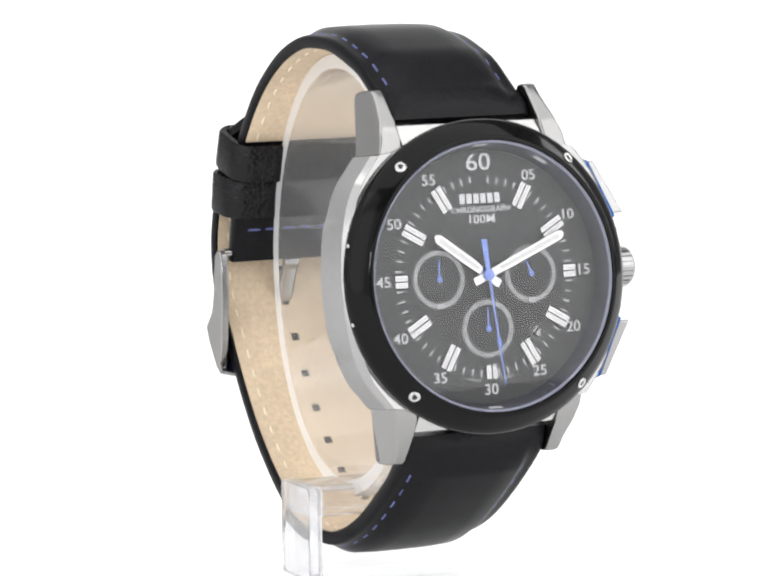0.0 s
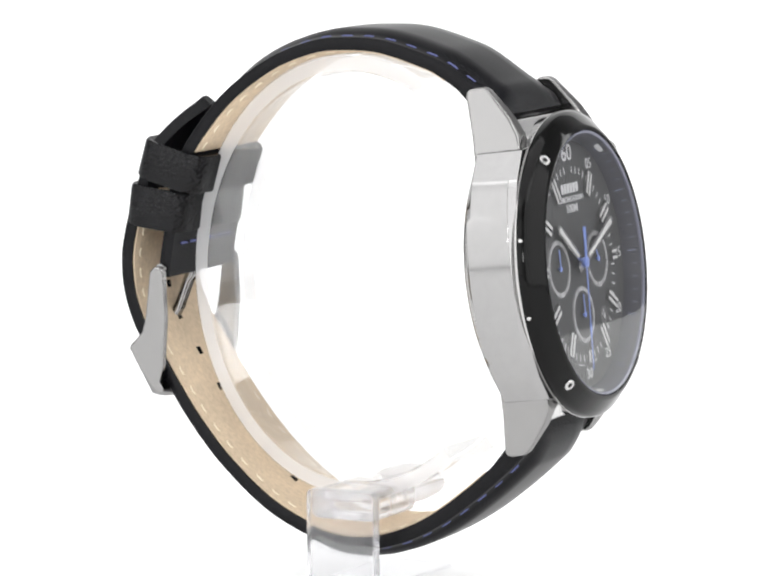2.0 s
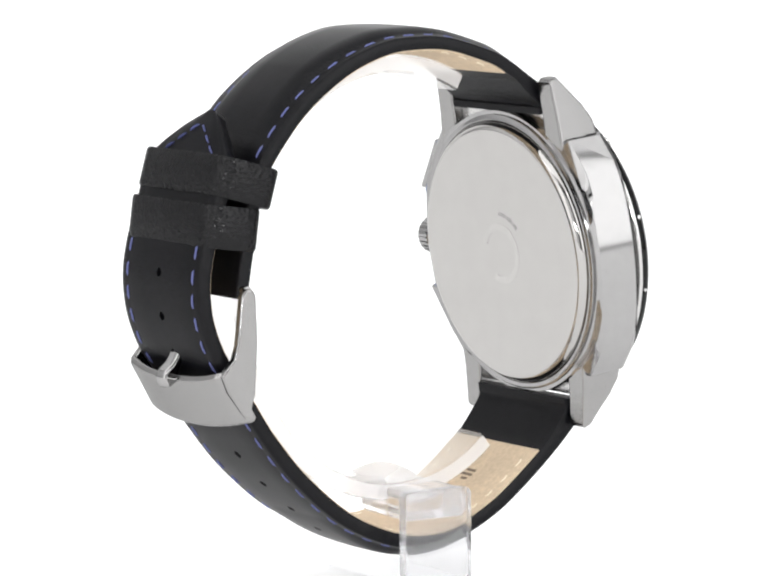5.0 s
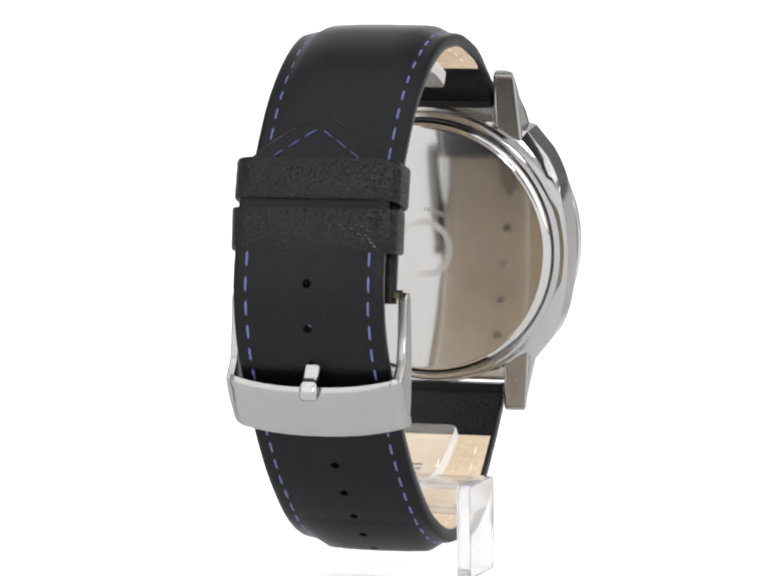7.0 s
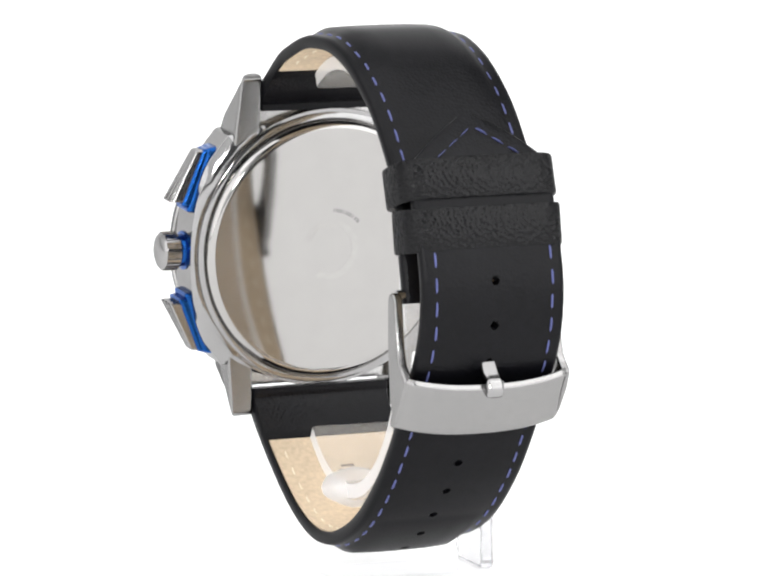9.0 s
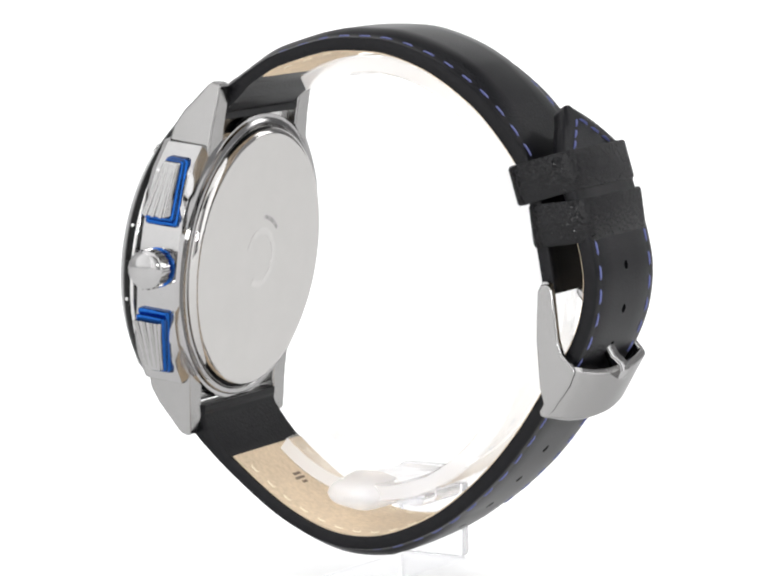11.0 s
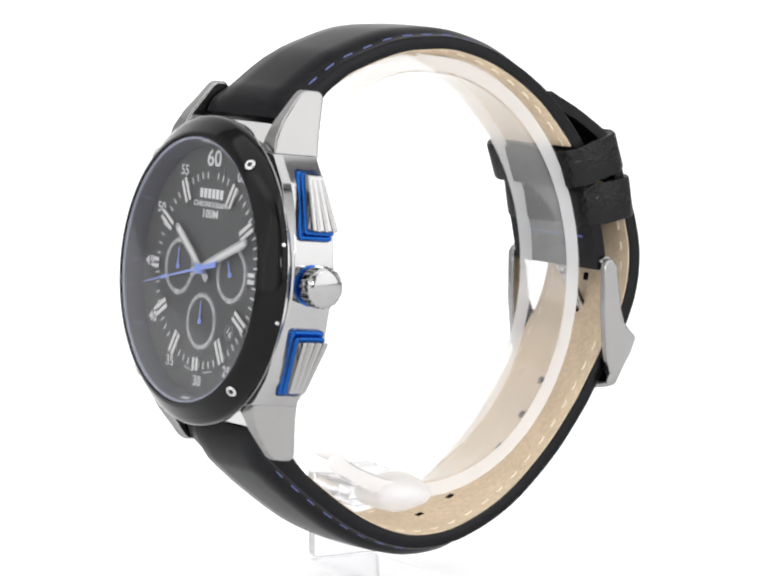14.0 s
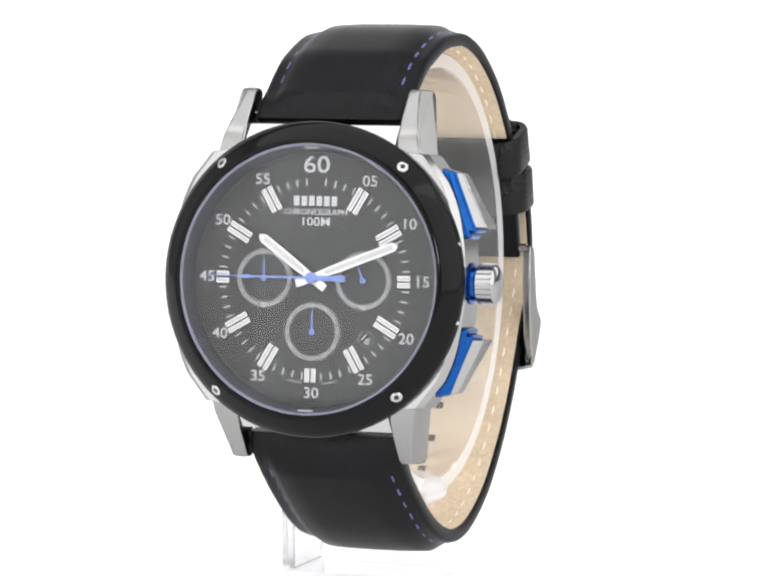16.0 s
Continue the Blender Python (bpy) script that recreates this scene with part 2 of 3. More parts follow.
# ---- the studio ----
def studio():
    bm = bmesh.new()
    prof = [(-1.55, 0), (0.30, 0), (0.45, 0)] + [(0.45 + 0.35 * math.sin(radians(a)), 0.35 - 0.35 * math.cos(radians(a))) for a in range(10, 91, 10)] + [(0.80, 1.55)]
    rows = [[bm.verts.new((x if y < 0.4 or x < 0 else 0.45, y, z)) for y, z in prof] for x in (-1.1, 1.1)]
    for k in range(len(prof) - 1):
        bm.faces.new((rows[0][k], rows[0][k + 1], rows[1][k + 1], rows[1][k]))
    me = bpy.data.meshes.new("backdrop")
    for f in bm.faces:
        f.smooth = True
    bmesh.ops.recalc_face_normals(bm, faces=bm.faces)
    bm.to_mesh(me)
    bm.free()
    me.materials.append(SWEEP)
    ob = tagged(new("backdrop", me), "seamless white paper sweep with an added glow, under the stand", "backdrop", kind="structure")
    md = ob.modifiers.new("thick", "SOLIDIFY")
    md.thickness, md.offset = 0.002, -1
    for name, lo, hi in (("wall_west", (-1.5, -1.7, -0.1), (-1.4, 1.3, 1.8)), ("wall_east", (1.4, -1.7, -0.1), (1.5, 1.3, 1.8)),
                         ("wall_north", (-1.5, 1.3, -0.1), (1.5, 1.4, 1.8)), ("wall_south", (-1.5, -1.8, -0.1), (1.5, -1.7, 1.8)),
                         ("floor", (-1.5, -1.8, -0.14), (1.5, 1.4, -0.1)), ("ceiling", (-1.5, -1.8, 1.8), (1.5, 1.4, 1.9))):
        bm = hexa([(x, y, z) for z in (lo[2], hi[2]) for x, y in ((lo[0], lo[1]), (hi[0], lo[1]), (hi[0], hi[1]), (lo[0], hi[1]))])
        bmesh.ops.recalc_face_normals(bm, faces=bm.faces)
        me = bpy.data.meshes.new(name)
        bm.to_mesh(me)
        bm.free()
        me.materials.append(DARK_WALL if name == "wall_south" else BOUNCE_WALL if name == "wall_west" else WALL)
        tagged(new(name, me), ("unseen reflection-darkening studio " if name == "wall_south" else "unseen reflection-brightening studio " if name == "wall_west" else "plain grey painted studio ") + ("floor" if name == "floor" else "ceiling" if name == "ceiling" else "wall"), name.split("_")[0], kind="structure")


# ---- the watch ----
def watch_root():
    ob = new("wristwatch")
    ob.empty_display_size = 0.02
    ob.location = (0, 0, (BASE.z - FLOOR) / 1000)
    return tagged(ob, "chronograph wristwatch with black dial, steel case and blue-stitched black leather strap", "watch")


def build_case(watch):
    # middle of the case: cushion flanks, round ends
    pts = []
    for k in range(23):
        v = -13.7 + 27.6 * k / 22
        pts.append((21.6 - v * v / 82 - 0.022 * max(0, abs(v) - 9) ** 2, v))
    pts = [(15.9, -17.3)] + pts + [(15.9, 17.5), (12.6, 17.9), (11.0, 18.9)]
    for k in range(1, 12):
        u = 11.0 - 22.0 * k / 12
        pts.append((u, math.sqrt(21.2 ** 2 - u * u) if abs(u) < 10 else 18.7))
    pts += [(-11.0, 18.9), (-12.6, 17.9)]
    right = pts[:25]
    pts += [(-u, v) for u, v in right[::-1]]
    pts += [(-12.6, -17.7), (-11.0, -18.6)]
    for k in range(1, 12):
        u = -11.0 + 22.0 * k / 12
        pts.append((u, -math.sqrt(21.2 ** 2 - u * u) if abs(u) < 10 else -18.7))
    pts += [(11.0, -18.6), (12.6, -17.7)]
    bm = bmesh.new()
    loops = []
    for n, most, flank in ((-2.0, 99, 0.955), (-3.0, 99, 1.0), (-8.5, 99, 1.0), (-9.2, 22.3, 1.0), (-9.6, 21.2, 1.0)):
        loops.append([bm.verts.new(case(u * flank * min(1, most / math.hypot(u, v)), v * min(1, most / math.hypot(u, v)), n)) for u, v in pts])
    for a, b in zip(loops, loops[1:]):
        for k in range(len(pts)):
            bm.faces.new((a[k], a[(k + 1) % len(pts)], b[(k + 1) % len(pts)], b[k]))
    bm.faces.new(loops[0])
    bm.faces.new(loops[-1][::-1])
    body = part("case", bm, STEEL, watch, "polished stainless steel case middle", bevel=0.35, angle=25)
    for sv in (1, -1):
        for su in (1, -1):
            prof = [(13.0, -2.6), (17.4, -2.5), (19.6, -2.7), (22.0, -3.9), (24.4, -5.7), (26.1, -7.0), (26.6, -7.7), (26.6, -9.3), (26.0, -9.9), (20.0, -9.45), (13.0, -9.3)]
            prof = [(v if sv > 0 else v - 0.10 * max(0, v - 13), n) for v, n in prof]
            bm = bmesh.new()
            inner = [bm.verts.new(case(su * 11.15, sv * v, n)) for v, n in prof]
            outer = [bm.verts.new(case(su * (15.5 - 0.07 * (v - 13) - 0.2 * max(0, v - 16.5) * min(1, max(0, (n + 9.6) / 2.2))), sv * v, n)) for v, n in prof]
            bm.faces.new(inner)
            bm.faces.new(outer[::-1])
            for k in range(len(prof)):
                k2 = (k + 1) % len(prof)
                bm.faces.new((inner[k], inner[k2], outer[k2], outer[k]))
            part("lug", bm, SATIN, watch, "brushed steel lug", bevel=0.6, angle=25)
        bm = lathe([(0, -11.1), (0.5, -11.1), (0.5, 11.1), (0, 11.1)], CASE @ pose(0, sv * 23.0, -7.7 if sv > 0 else -8.8, 0, 90, 0), 20, closed=False)
        part("spring_bar", bm, STEEL, watch)
        # sloping polished end between the lugs
        far = 21.5 if sv > 0 else 20.9
        prof = [(17.5, -2.4), (18.6, -2.4), (far, -4.6), (far, -8.0), (17.5, -8.0)]
        part("case_end", prism(prof, -11.1, 11.1, lambda p, q, w: case(w, sv * p, q)), BRIGHT, watch, "polished sloping case end between lugs", bevel=0.15)
    # thin bright step under the bezel
    part("step_ring", lathe([(20.2, -2.3), (21.7, -2.3), (21.85, -2.1), (21.85, -1.85), (20.2, -1.8)], CASE), BRIGHT, watch, "thin bright steel ring under the bezel")
    bezel = part("bezel", lathe([(18.75, -1.9), (18.75, 1.05), (18.9, 1.3), (19.25, 1.28), (19.6, 1.05), (20.95, -0.1), (21.6, -0.66), (21.85, -1.1), (21.85, -1.8), (21.5, -1.9)], CASE, 160), BLACK, watch, "gloss black plated bezel", angle=50)
    slope = math.degrees(math.atan2(1.15, 1.35))
    for a in (40, -40, 140, -140):
        m = CASE @ pose(0, 0, 0, 0, 0, -a) @ pose(0, 20.42, 0.28, -slope, 0, 0)
        screw = part("screw", lathe([(0, 0.12), (0.34, 0.12), (0.40, 0.32), (0.66, 0.34), (0.80, 0.22), (0.82, -0.5), (0, -0.5)], m, 28, closed=False), BRIGHT, bezel, "small bright steel screw")
        part("socket", lathe([(0, 0.16), (0.32, 0.16), (0.32, 0.05), (0, 0.05)], m, 6, closed=False), HOLE, screw, "dark hexagonal socket")
    for su in (1, -1):
        for v in (5.4, -5.4):
            a = math.degrees(math.atan2(su * 21.2, v))
            m = CASE @ pose(0, 0, 0, 0, 0, -a) @ pose(0, 21.7, -1.25, -90, 0, 0)
            part("pin", lathe([(0, 0.22), (0.25, 0.22), (0.33, 0.1), (0.33, -0.6), (0, -0.6)], m, 16, closed=False), BRIGHT, bezel, "tiny bright pin")
    # back cover
    part("back_ring", lathe([(20.6, -9.4), (20.6, -9.9), (20.3, -10.05), (19.8, -10.1), (19.55, -9.9), (19.55, -9.3)], CASE), STEEL, watch, "polished ring round the case back")
    cover = lathe([(19.5, -9.3), (19.5, -10.1), (19.42, -10.45), (19.2, -10.8), (18.95, -11.05), (18.65, -11.18), (18.4, -11.22), (18.2, -11.22), (17.8, -11.22), (0, -11.22), (0, -9.3)], None, closed=False)
    cover.transform(CASE)
    back = part("back_cover", cover, MIRROR, watch, "mirror-polished flat steel case back", angle=25)
    bm = bmesh.new()
    for k in range(9):
        bar(bm, 5.7, 6.3, 0.10 + 0.08 * (k % 3), -4 - k * 5.2, -11.235, -11.20)
    part("engraving", bm, SATIN, back, "faint engraved marks")
    bm = bmesh.new()
    arc = [radians(20 + 280 * k / 40) for k in range(41)]
    rim = [[bm.verts.new(case(r * math.cos(a), r * math.sin(a), n)) for a in arc] for r, n in ((3.5, -11.20), (3.5, -11.235), (4.5, -11.235), (4.5, -11.20))]
    for p, q in zip(rim, rim[1:] + rim[:1]):
        for k in range(40):
            bm.faces.new((p[k], p[k + 1], q[k + 1], q[k]))
    for k in (0, 40):
        bm.faces.new([p[k] for p in rim])
    part("emblem", bm, ETCH, back, "faint etched open ring")


def build_crown(watch):
    flank = 21.3
    m = CASE @ pose(flank, 0, -6.0, 0, 90, 0)
    crown = part("crown", lathe([(0, 4.3), (1.9, 4.25), (2.5, 4.0), (2.75, 3.7), (2.75, 1.5), (2.5, 1.2), (0, 1.2)], m, 64, closed=False), STEEL, watch, "polished steel winding crown with ribbed edge", angle=30)
    part("collar", lathe([(0, 1.5), (2.25, 1.5), (2.4, 1.3), (2.4, 0.5), (2.9, 0.4), (2.9, -0.3), (0, -0.3)], m, 64, closed=False), BLUE, crown, "blue anodised collar")
    bm = bmesh.new()
    for k in range(22):
        a = 2 * math.pi * k / 22
        c, s = math.cos(a), math.sin(a)
        q = [m @ Vector((r * c - t * s, r * s + t * c, h)) for h in (1.6, 3.6) for r, t in ((2.6, -0.17), (2.92, -0.1), (2.92, 0.1), (2.6, 0.17))]
        hexa(q, bm)
    part("ribs", bm, STEEL, crown, "ribbed grip", smooth=False)
    for sv in (1, -1):
        def wedge(v0, v1, w0, w1, u0, u1, root, bm=None, nc=-6.0, ins=0.0):
            lo = [case(root, sv * v0, nc - w0), case(root, sv * v0, nc + w0), case(root, sv * v1, nc + w1), case(root, sv * v1, nc - w1)]
            hi = [case(u0, sv * (v0 - ins), nc - w0 + ins), case(u0, sv * (v0 - ins), nc + w0 - ins), case(u1, sv * (v1 + ins), nc + w1 - ins), case(u1, sv * (v1 + ins), nc - w1 + ins)]
            return hexa(lo + hi, bm)
        pusher = part("pusher", wedge(15.3, 7.5, 1.35, 2.15, 20.3, 24.2, 17.0, ins=0.15), STEEL, watch, "grooved steel chronograph pusher", bevel=0.25)
        part("surround", wedge(15.9, 5.8, 2.15, 3.0, 18.7, 22.2, 16.0, ins=0.3), BLUE, pusher, "blue anodised stepped surround", bevel=0.7)
        part("surround_step", wedge(15.6, 6.8, 1.75, 2.6, 19.3, 22.95, 16.5, ins=0.2), BLUE, pusher, "blue anodised inner step", bevel=0.5)
        for g in (-1.0, 0.0, 1.0):
            bm = bmesh.new()
            lo = [case(20.0, sv * 14.9, -6 + g * 0.72 - 0.2), case(20.0, sv * 14.9, -6 + g * 0.72 + 0.2), case(24.0, sv * 7.6, -6 + g * 1.2 + 0.28), case(24.0, sv * 7.6, -6 + g * 1.2 - 0.28)]
            hexa(lo + [p + Vector((0.42, 0, 0)) for p in lo], bm)
            part("rib", bm, SATIN, pusher, bevel=0.1)


def build_dial(watch):
    Z = -1.76
    dial = part("dial", lathe([(0, Z), (18.6, Z), (18.6, Z - 0.4), (0, Z - 0.4)], CASE, closed=False), DIAL, watch, "matt charcoal dial")
    flange = part("flange", lathe([(17.6, Z + 0.02), (18.6, 0.85), (18.74, 0.85), (18.74, Z - 0.1), (17.6, Z - 0.1)], CASE), RING, watch, "sloping dark flange with fine scale")
    bm = bmesh.new()
    for k in range(60):
        a = radians(6 * k)
        d, s = Vector((math.sin(a), math.cos(a))), Vector((math.cos(a), -math.sin(a)))
        w = 0.09 if k % 5 == 0 else 0.055
        r0 = 17.85 if k % 5 == 0 else 18.05
        h = lambda r: Z + 0.05 + (r - 17.6) * (0.85 - Z) / 1.0
        pts = [(d * r + s * o, h(r)) for r, o in ((r0, -w), (r0, w), (18.3, w), (18.3, -w))]
        hexa([case(p.x, p.y, q - 0.04) for p, q in pts] + [case(p.x, p.y, q + 0.03) for p, q in pts], bm)
    part("scale", bm, GREYPRINT, flange, "fine blue-grey scale ticks", smooth=False)
    for a0, half in ((-1, 1.5), (30, 1.7), (181, 1.2)):
        a = radians(a0)
        d, s = Vector((math.sin(a), math.cos(a))), Vector((math.cos(a), -math.sin(a)))
        pts = [(d * r + s * o, h(r)) for r, o in ((18.0, -half), (18.0, half), (18.25, half), (18.25, -half))]
        bm = hexa([case(p.x, p.y, q - 0.03) for p, q in pts] + [case(p.x, p.y, q + 0.05) for p, q in pts])
        part("scale_words", bm, PRINT, flange, "tiny illegible white print", smooth=False)
    bm = bmesh.new()
    for k in range(60):
        if k % 5 == 0:
            continue
        bar(bm, 12.95, 13.95, 0.095, 6 * k, Z, Z + 0.05)
    part("minute_track", bm, PRINT, dial, "white printed minute ticks", smooth=False)
    # applied hour markers
    for minute in (5, 10, 20, 25, 35, 40, 50, 55):
        marker = part("hour_marker", joined(bar(bmesh.new(), 10.8, 14.35, 0.36, 6 * minute, Z, Z + 0.55, -0.47), bar(bmesh.new(), 10.8, 14.35, 0.36, 6 * minute, Z, Z + 0.55, 0.47)), BRIGHT, dial, "double bright hour marker", smooth=False)
        part("lume", joined(bar(bmesh.new(), 10.9, 14.25, 0.19, 6 * minute, Z + 0.5, Z + 0.58, -0.47), bar(bmesh.new(), 10.9, 14.25, 0.19, 6 * minute, Z + 0.5, Z + 0.58, 0.47)), LUME, marker, smooth=False)
    for minute in (15, 30, 45):
        marker = part("hour_marker", joined(bar(bmesh.new(), 12.3, 14.2, 0.36, 6 * minute, Z, Z + 0.55, -0.47), bar(bmesh.new(), 12.3, 14.2, 0.36, 6 * minute, Z, Z + 0.55, 0.47)), BRIGHT, dial, "short double bright hour marker", smooth=False)
        part("lume", joined(bar(bmesh.new(), 12.4, 14.1, 0.19, 6 * minute, Z + 0.5, Z + 0.58, -0.47), bar(bmesh.new(), 12.4, 14.1, 0.19, 6 * minute, Z + 0.5, Z + 0.58, 0.47)), LUME, marker, smooth=False)
    # numerals
    part("numeral", lettering("60", 2.35, (0, 15.75), width=1.2), PRINT, dial, "large printed 60", smooth=False)
    for minute in range(5, 60, 5):
        a = radians(6 * minute)
        part("numeral", lettering("%02d" % minute, 1.48, (15.75 * math.sin(a), 15.75 * math.cos(a)), width=1.1), PRINT, dial, smooth=False)
    # maker's mark as plain blocks, then the lines that can be read
    bm = bmesh.new()
    for k in range(6):
        hexa([case(-3.2 + k * 1.1 + x, 10.15 + y, Z + z) for z in (0, 0.06) for x, y in ((0, 0), (0.78, 0), (0.78, 1.35), (0, 1.35))], bm)
    part("maker_mark", bm, PRINT, dial, "plain white blocks in place of a maker's name", smooth=False)
    part("words", lettering("CHRONOGRAPH", 0.80, (0, 9.25), width=1.06), PRINT, dial, "small printed word", smooth=False)
    part("words", lettering("100M", 1.2, (0, 7.9), width=1.15), PRINT, dial, "printed depth rating", smooth=False)
    for s in (1, -1):
        bm = bmesh.new()
        for k in range(5):
            bar(bm, 14.3, 14.55, 0.12, 180 - s * (6.6 + 1.9 * k), Z, Z + 0.04)
        part("words", bm, TICK, dial, "tiny illegible printed marks", smooth=False)
    # small dials
    for u, v, note, hand_turn, hand_len in ((-7.25, 0, "30", 0, 2.7), (7.25, 0, "12", 22, 1.9), (0, -7.25, "", 0, 2.9)):
        m = CASE @ pose(u, v, Z, 0, 0, 0)
        small = part("small_dial", lathe([(0, 0.03), (3.3, 0.03), (3.3, 0.0), (0, 0.0)], m, 64, closed=False), DIAL, dial, "small recessed chronograph dial")
        part("ring", lathe([(3.28, 0.0), (3.35, 0.12), (4.0, 0.14), (4.12, 0.0)], m, 72), GROOVE, small, "finely grooved bright ring")
        bm = bmesh.new()
        for k in range(60):
            a = 2 * math.pi * k / 60
            c, s = math.cos(a), math.sin(a)
            w = 0.085 if k % 5 else 0.14
            hexa([m @ Vector((r * c - t * s, r * s + t * c, h)) for h in (0.1, 0.2) for r, t in ((3.42, -w), (3.95, -w), (3.95, w), (3.42, w))], bm)
        part("ticks", bm, TICK, small, "pale ring of ticks", smooth=False)
        if note:
            part("numeral", lettering(note, 0.75, (u, v - 3.7), n=Z + 0.22), PRINT, small, smooth=False)
        h = m @ pose(0, 0, 0.35, 0, 0, hand_turn)
        bm = hexa([h @ Vector((x, y, z)) for z in (0, 0.08) for x, y in ((-0.13, 0.3), (0.13, 0.3), (0.09, hand_len), (-0.09, hand_len))])
        bm = joined(bm, lathe([(0.2, 0), (0.42, 0), (0.42, 0.1), (0.2, 0.1)], h, 24), lathe([(0, -0.3), (0.18, -0.3), (0.18, 0.14), (0, 0.14)], h, 16, closed=False))
        part("small_hand", bm, HAND, small, "thin blue hand of a small dial", smooth=False)
    # date window
    a = radians(136)
    m = CASE @ pose(11.2 * math.sin(a), 11.2 * math.cos(a), Z, 0, 0, -40)
    date = part("date_window", lathe([(0.95, 0.0), (1.0, 0.12), (1.15, 0.12), (1.2, 0.0)], m, 40), GROOVE, dial, "round date window")
    part("date_disc", lathe([(0, 0.02), (0.95, 0.02), (0.95, 0), (0, 0)], m, 32, closed=False), HOLE, date)
    part("numeral", lettering("16", 1.1, (11.2 * math.sin(a), 11.2 * math.cos(a)), turn=-40, n=Z + 0.06), PRINT, date, smooth=False)
    # crystal
    prof = [(0, 1.65)] + [(18.72 * k / 14, 1.65 - 0.4 * (k / 14) ** 2) for k in range(1, 15)] + [(18.74, 0.9)]
    glass = part("crystal", lathe(prof, CASE, closed=False), CRYSTAL, watch, "slightly domed clear crystal")
    glass.visible_shadow = False
    # pale ring, coloured like the reflection at the rim of the crystal
    part("crystal_edge_glint", lathe([(18.35, 0.72), (18.4, 0.98), (18.73, 1.08), (18.73, 0.72)], CASE), EDGE_GLINT, watch, "thin pale ring standing in for the reflection at the crystal's edge")


def hand_mesh(length, tail, half):
    """A baton hand in the case's directions, its hub at the origin."""
    bm = hexa([(x, y, z) for z in (0, 0.16) for x, y in ((-half * 0.85, -tail), (half * 0.85, -tail), (half * 0.85, 0), (-half * 0.85, 0))])
    pts = [(-half * 0.75, 0), (half * 0.75, 0), (half, length * 0.35), (half, length - half), (half * 0.3, length), (-half * 0.3, length), (-half, length - half), (-half, length * 0.35)]
    prism(pts, 0, 0.16, lambda p, q, w: Vector((p, q, w)), bm)
    return bm


HUB = (0, 0.2)


def hand_pose(n, clock):
    """A hand's pose in the watch's space."""
    at = case(HUB[0], HUB[1], n) - BASE
    turn = CASE.to_3x3().to_4x4() @ Matrix.Rotation(-radians(clock), 4, "Z")
    return Matrix.Translation(at / 1000) @ turn


def build_hands(watch):
    out = []
    for name, length, tail, half, n, clock in (("hour_hand", 9.7, 2.4, 0.68, -1.05, 306.2), ("minute_hand", 13.3, 2.4, 0.66, -0.75, 68.0)):
        bm = hand_mesh(length, tail, half)
        hand = part(name, bm, BRIGHT, watch, "bright baton hand with pale lume", foot=Vector(), smooth=False)
        bm = hexa([(x, y, z) for z in (0.12, 0.2) for x, y in ((-half * 0.36, length * 0.16), (half * 0.36, length * 0.16), (half * 0.5, length - half * 1.2), (-half * 0.5, length - half * 1.2))])
        part("lume", bm, LUME, hand, foot=Vector(), smooth=False)
        hand.matrix_basis = hand_pose(n, clock)
        out.append(hand)
    bm = hexa([(x, y, z) for z in (0, 0.1) for x, y in ((-0.17, 0), (0.17, 0), (0.07, 15.3), (-0.07, 15.3))])
    hexa([(x, y, z) for z in (0, 0.12) for x, y in ((-0.42, -5.0), (0.42, -5.0), (0.3, -0.2), (-0.3, -0.2))], bm)
    hexa([(x, y, z) for z in (0, 0.12) for x, y in ((-0.15, 8.7), (0.15, 8.7), (0.32, 9.3), (-0.32, 9.3))], bm)
    hexa([(x, y, z) for z in (0, 0.12) for x, y in ((-0.32, 9.3), (0.32, 9.3), (0.1, 10.6), (-0.1, 10.6))], bm)
    bm = joined(bm, lathe([(0, -0.9), (0.55, -0.9), (0.75, 0), (0.75, 0.2), (0.4, 0.3), (0, 0.3)], None, 32, closed=False))
    second = part("second_hand", bm, HAND, watch, "thin blue sweep second hand", foot=Vector(), smooth=False)
    second.matrix_basis = hand_pose(-0.42, 174.0)
    out.append(second)
    return out


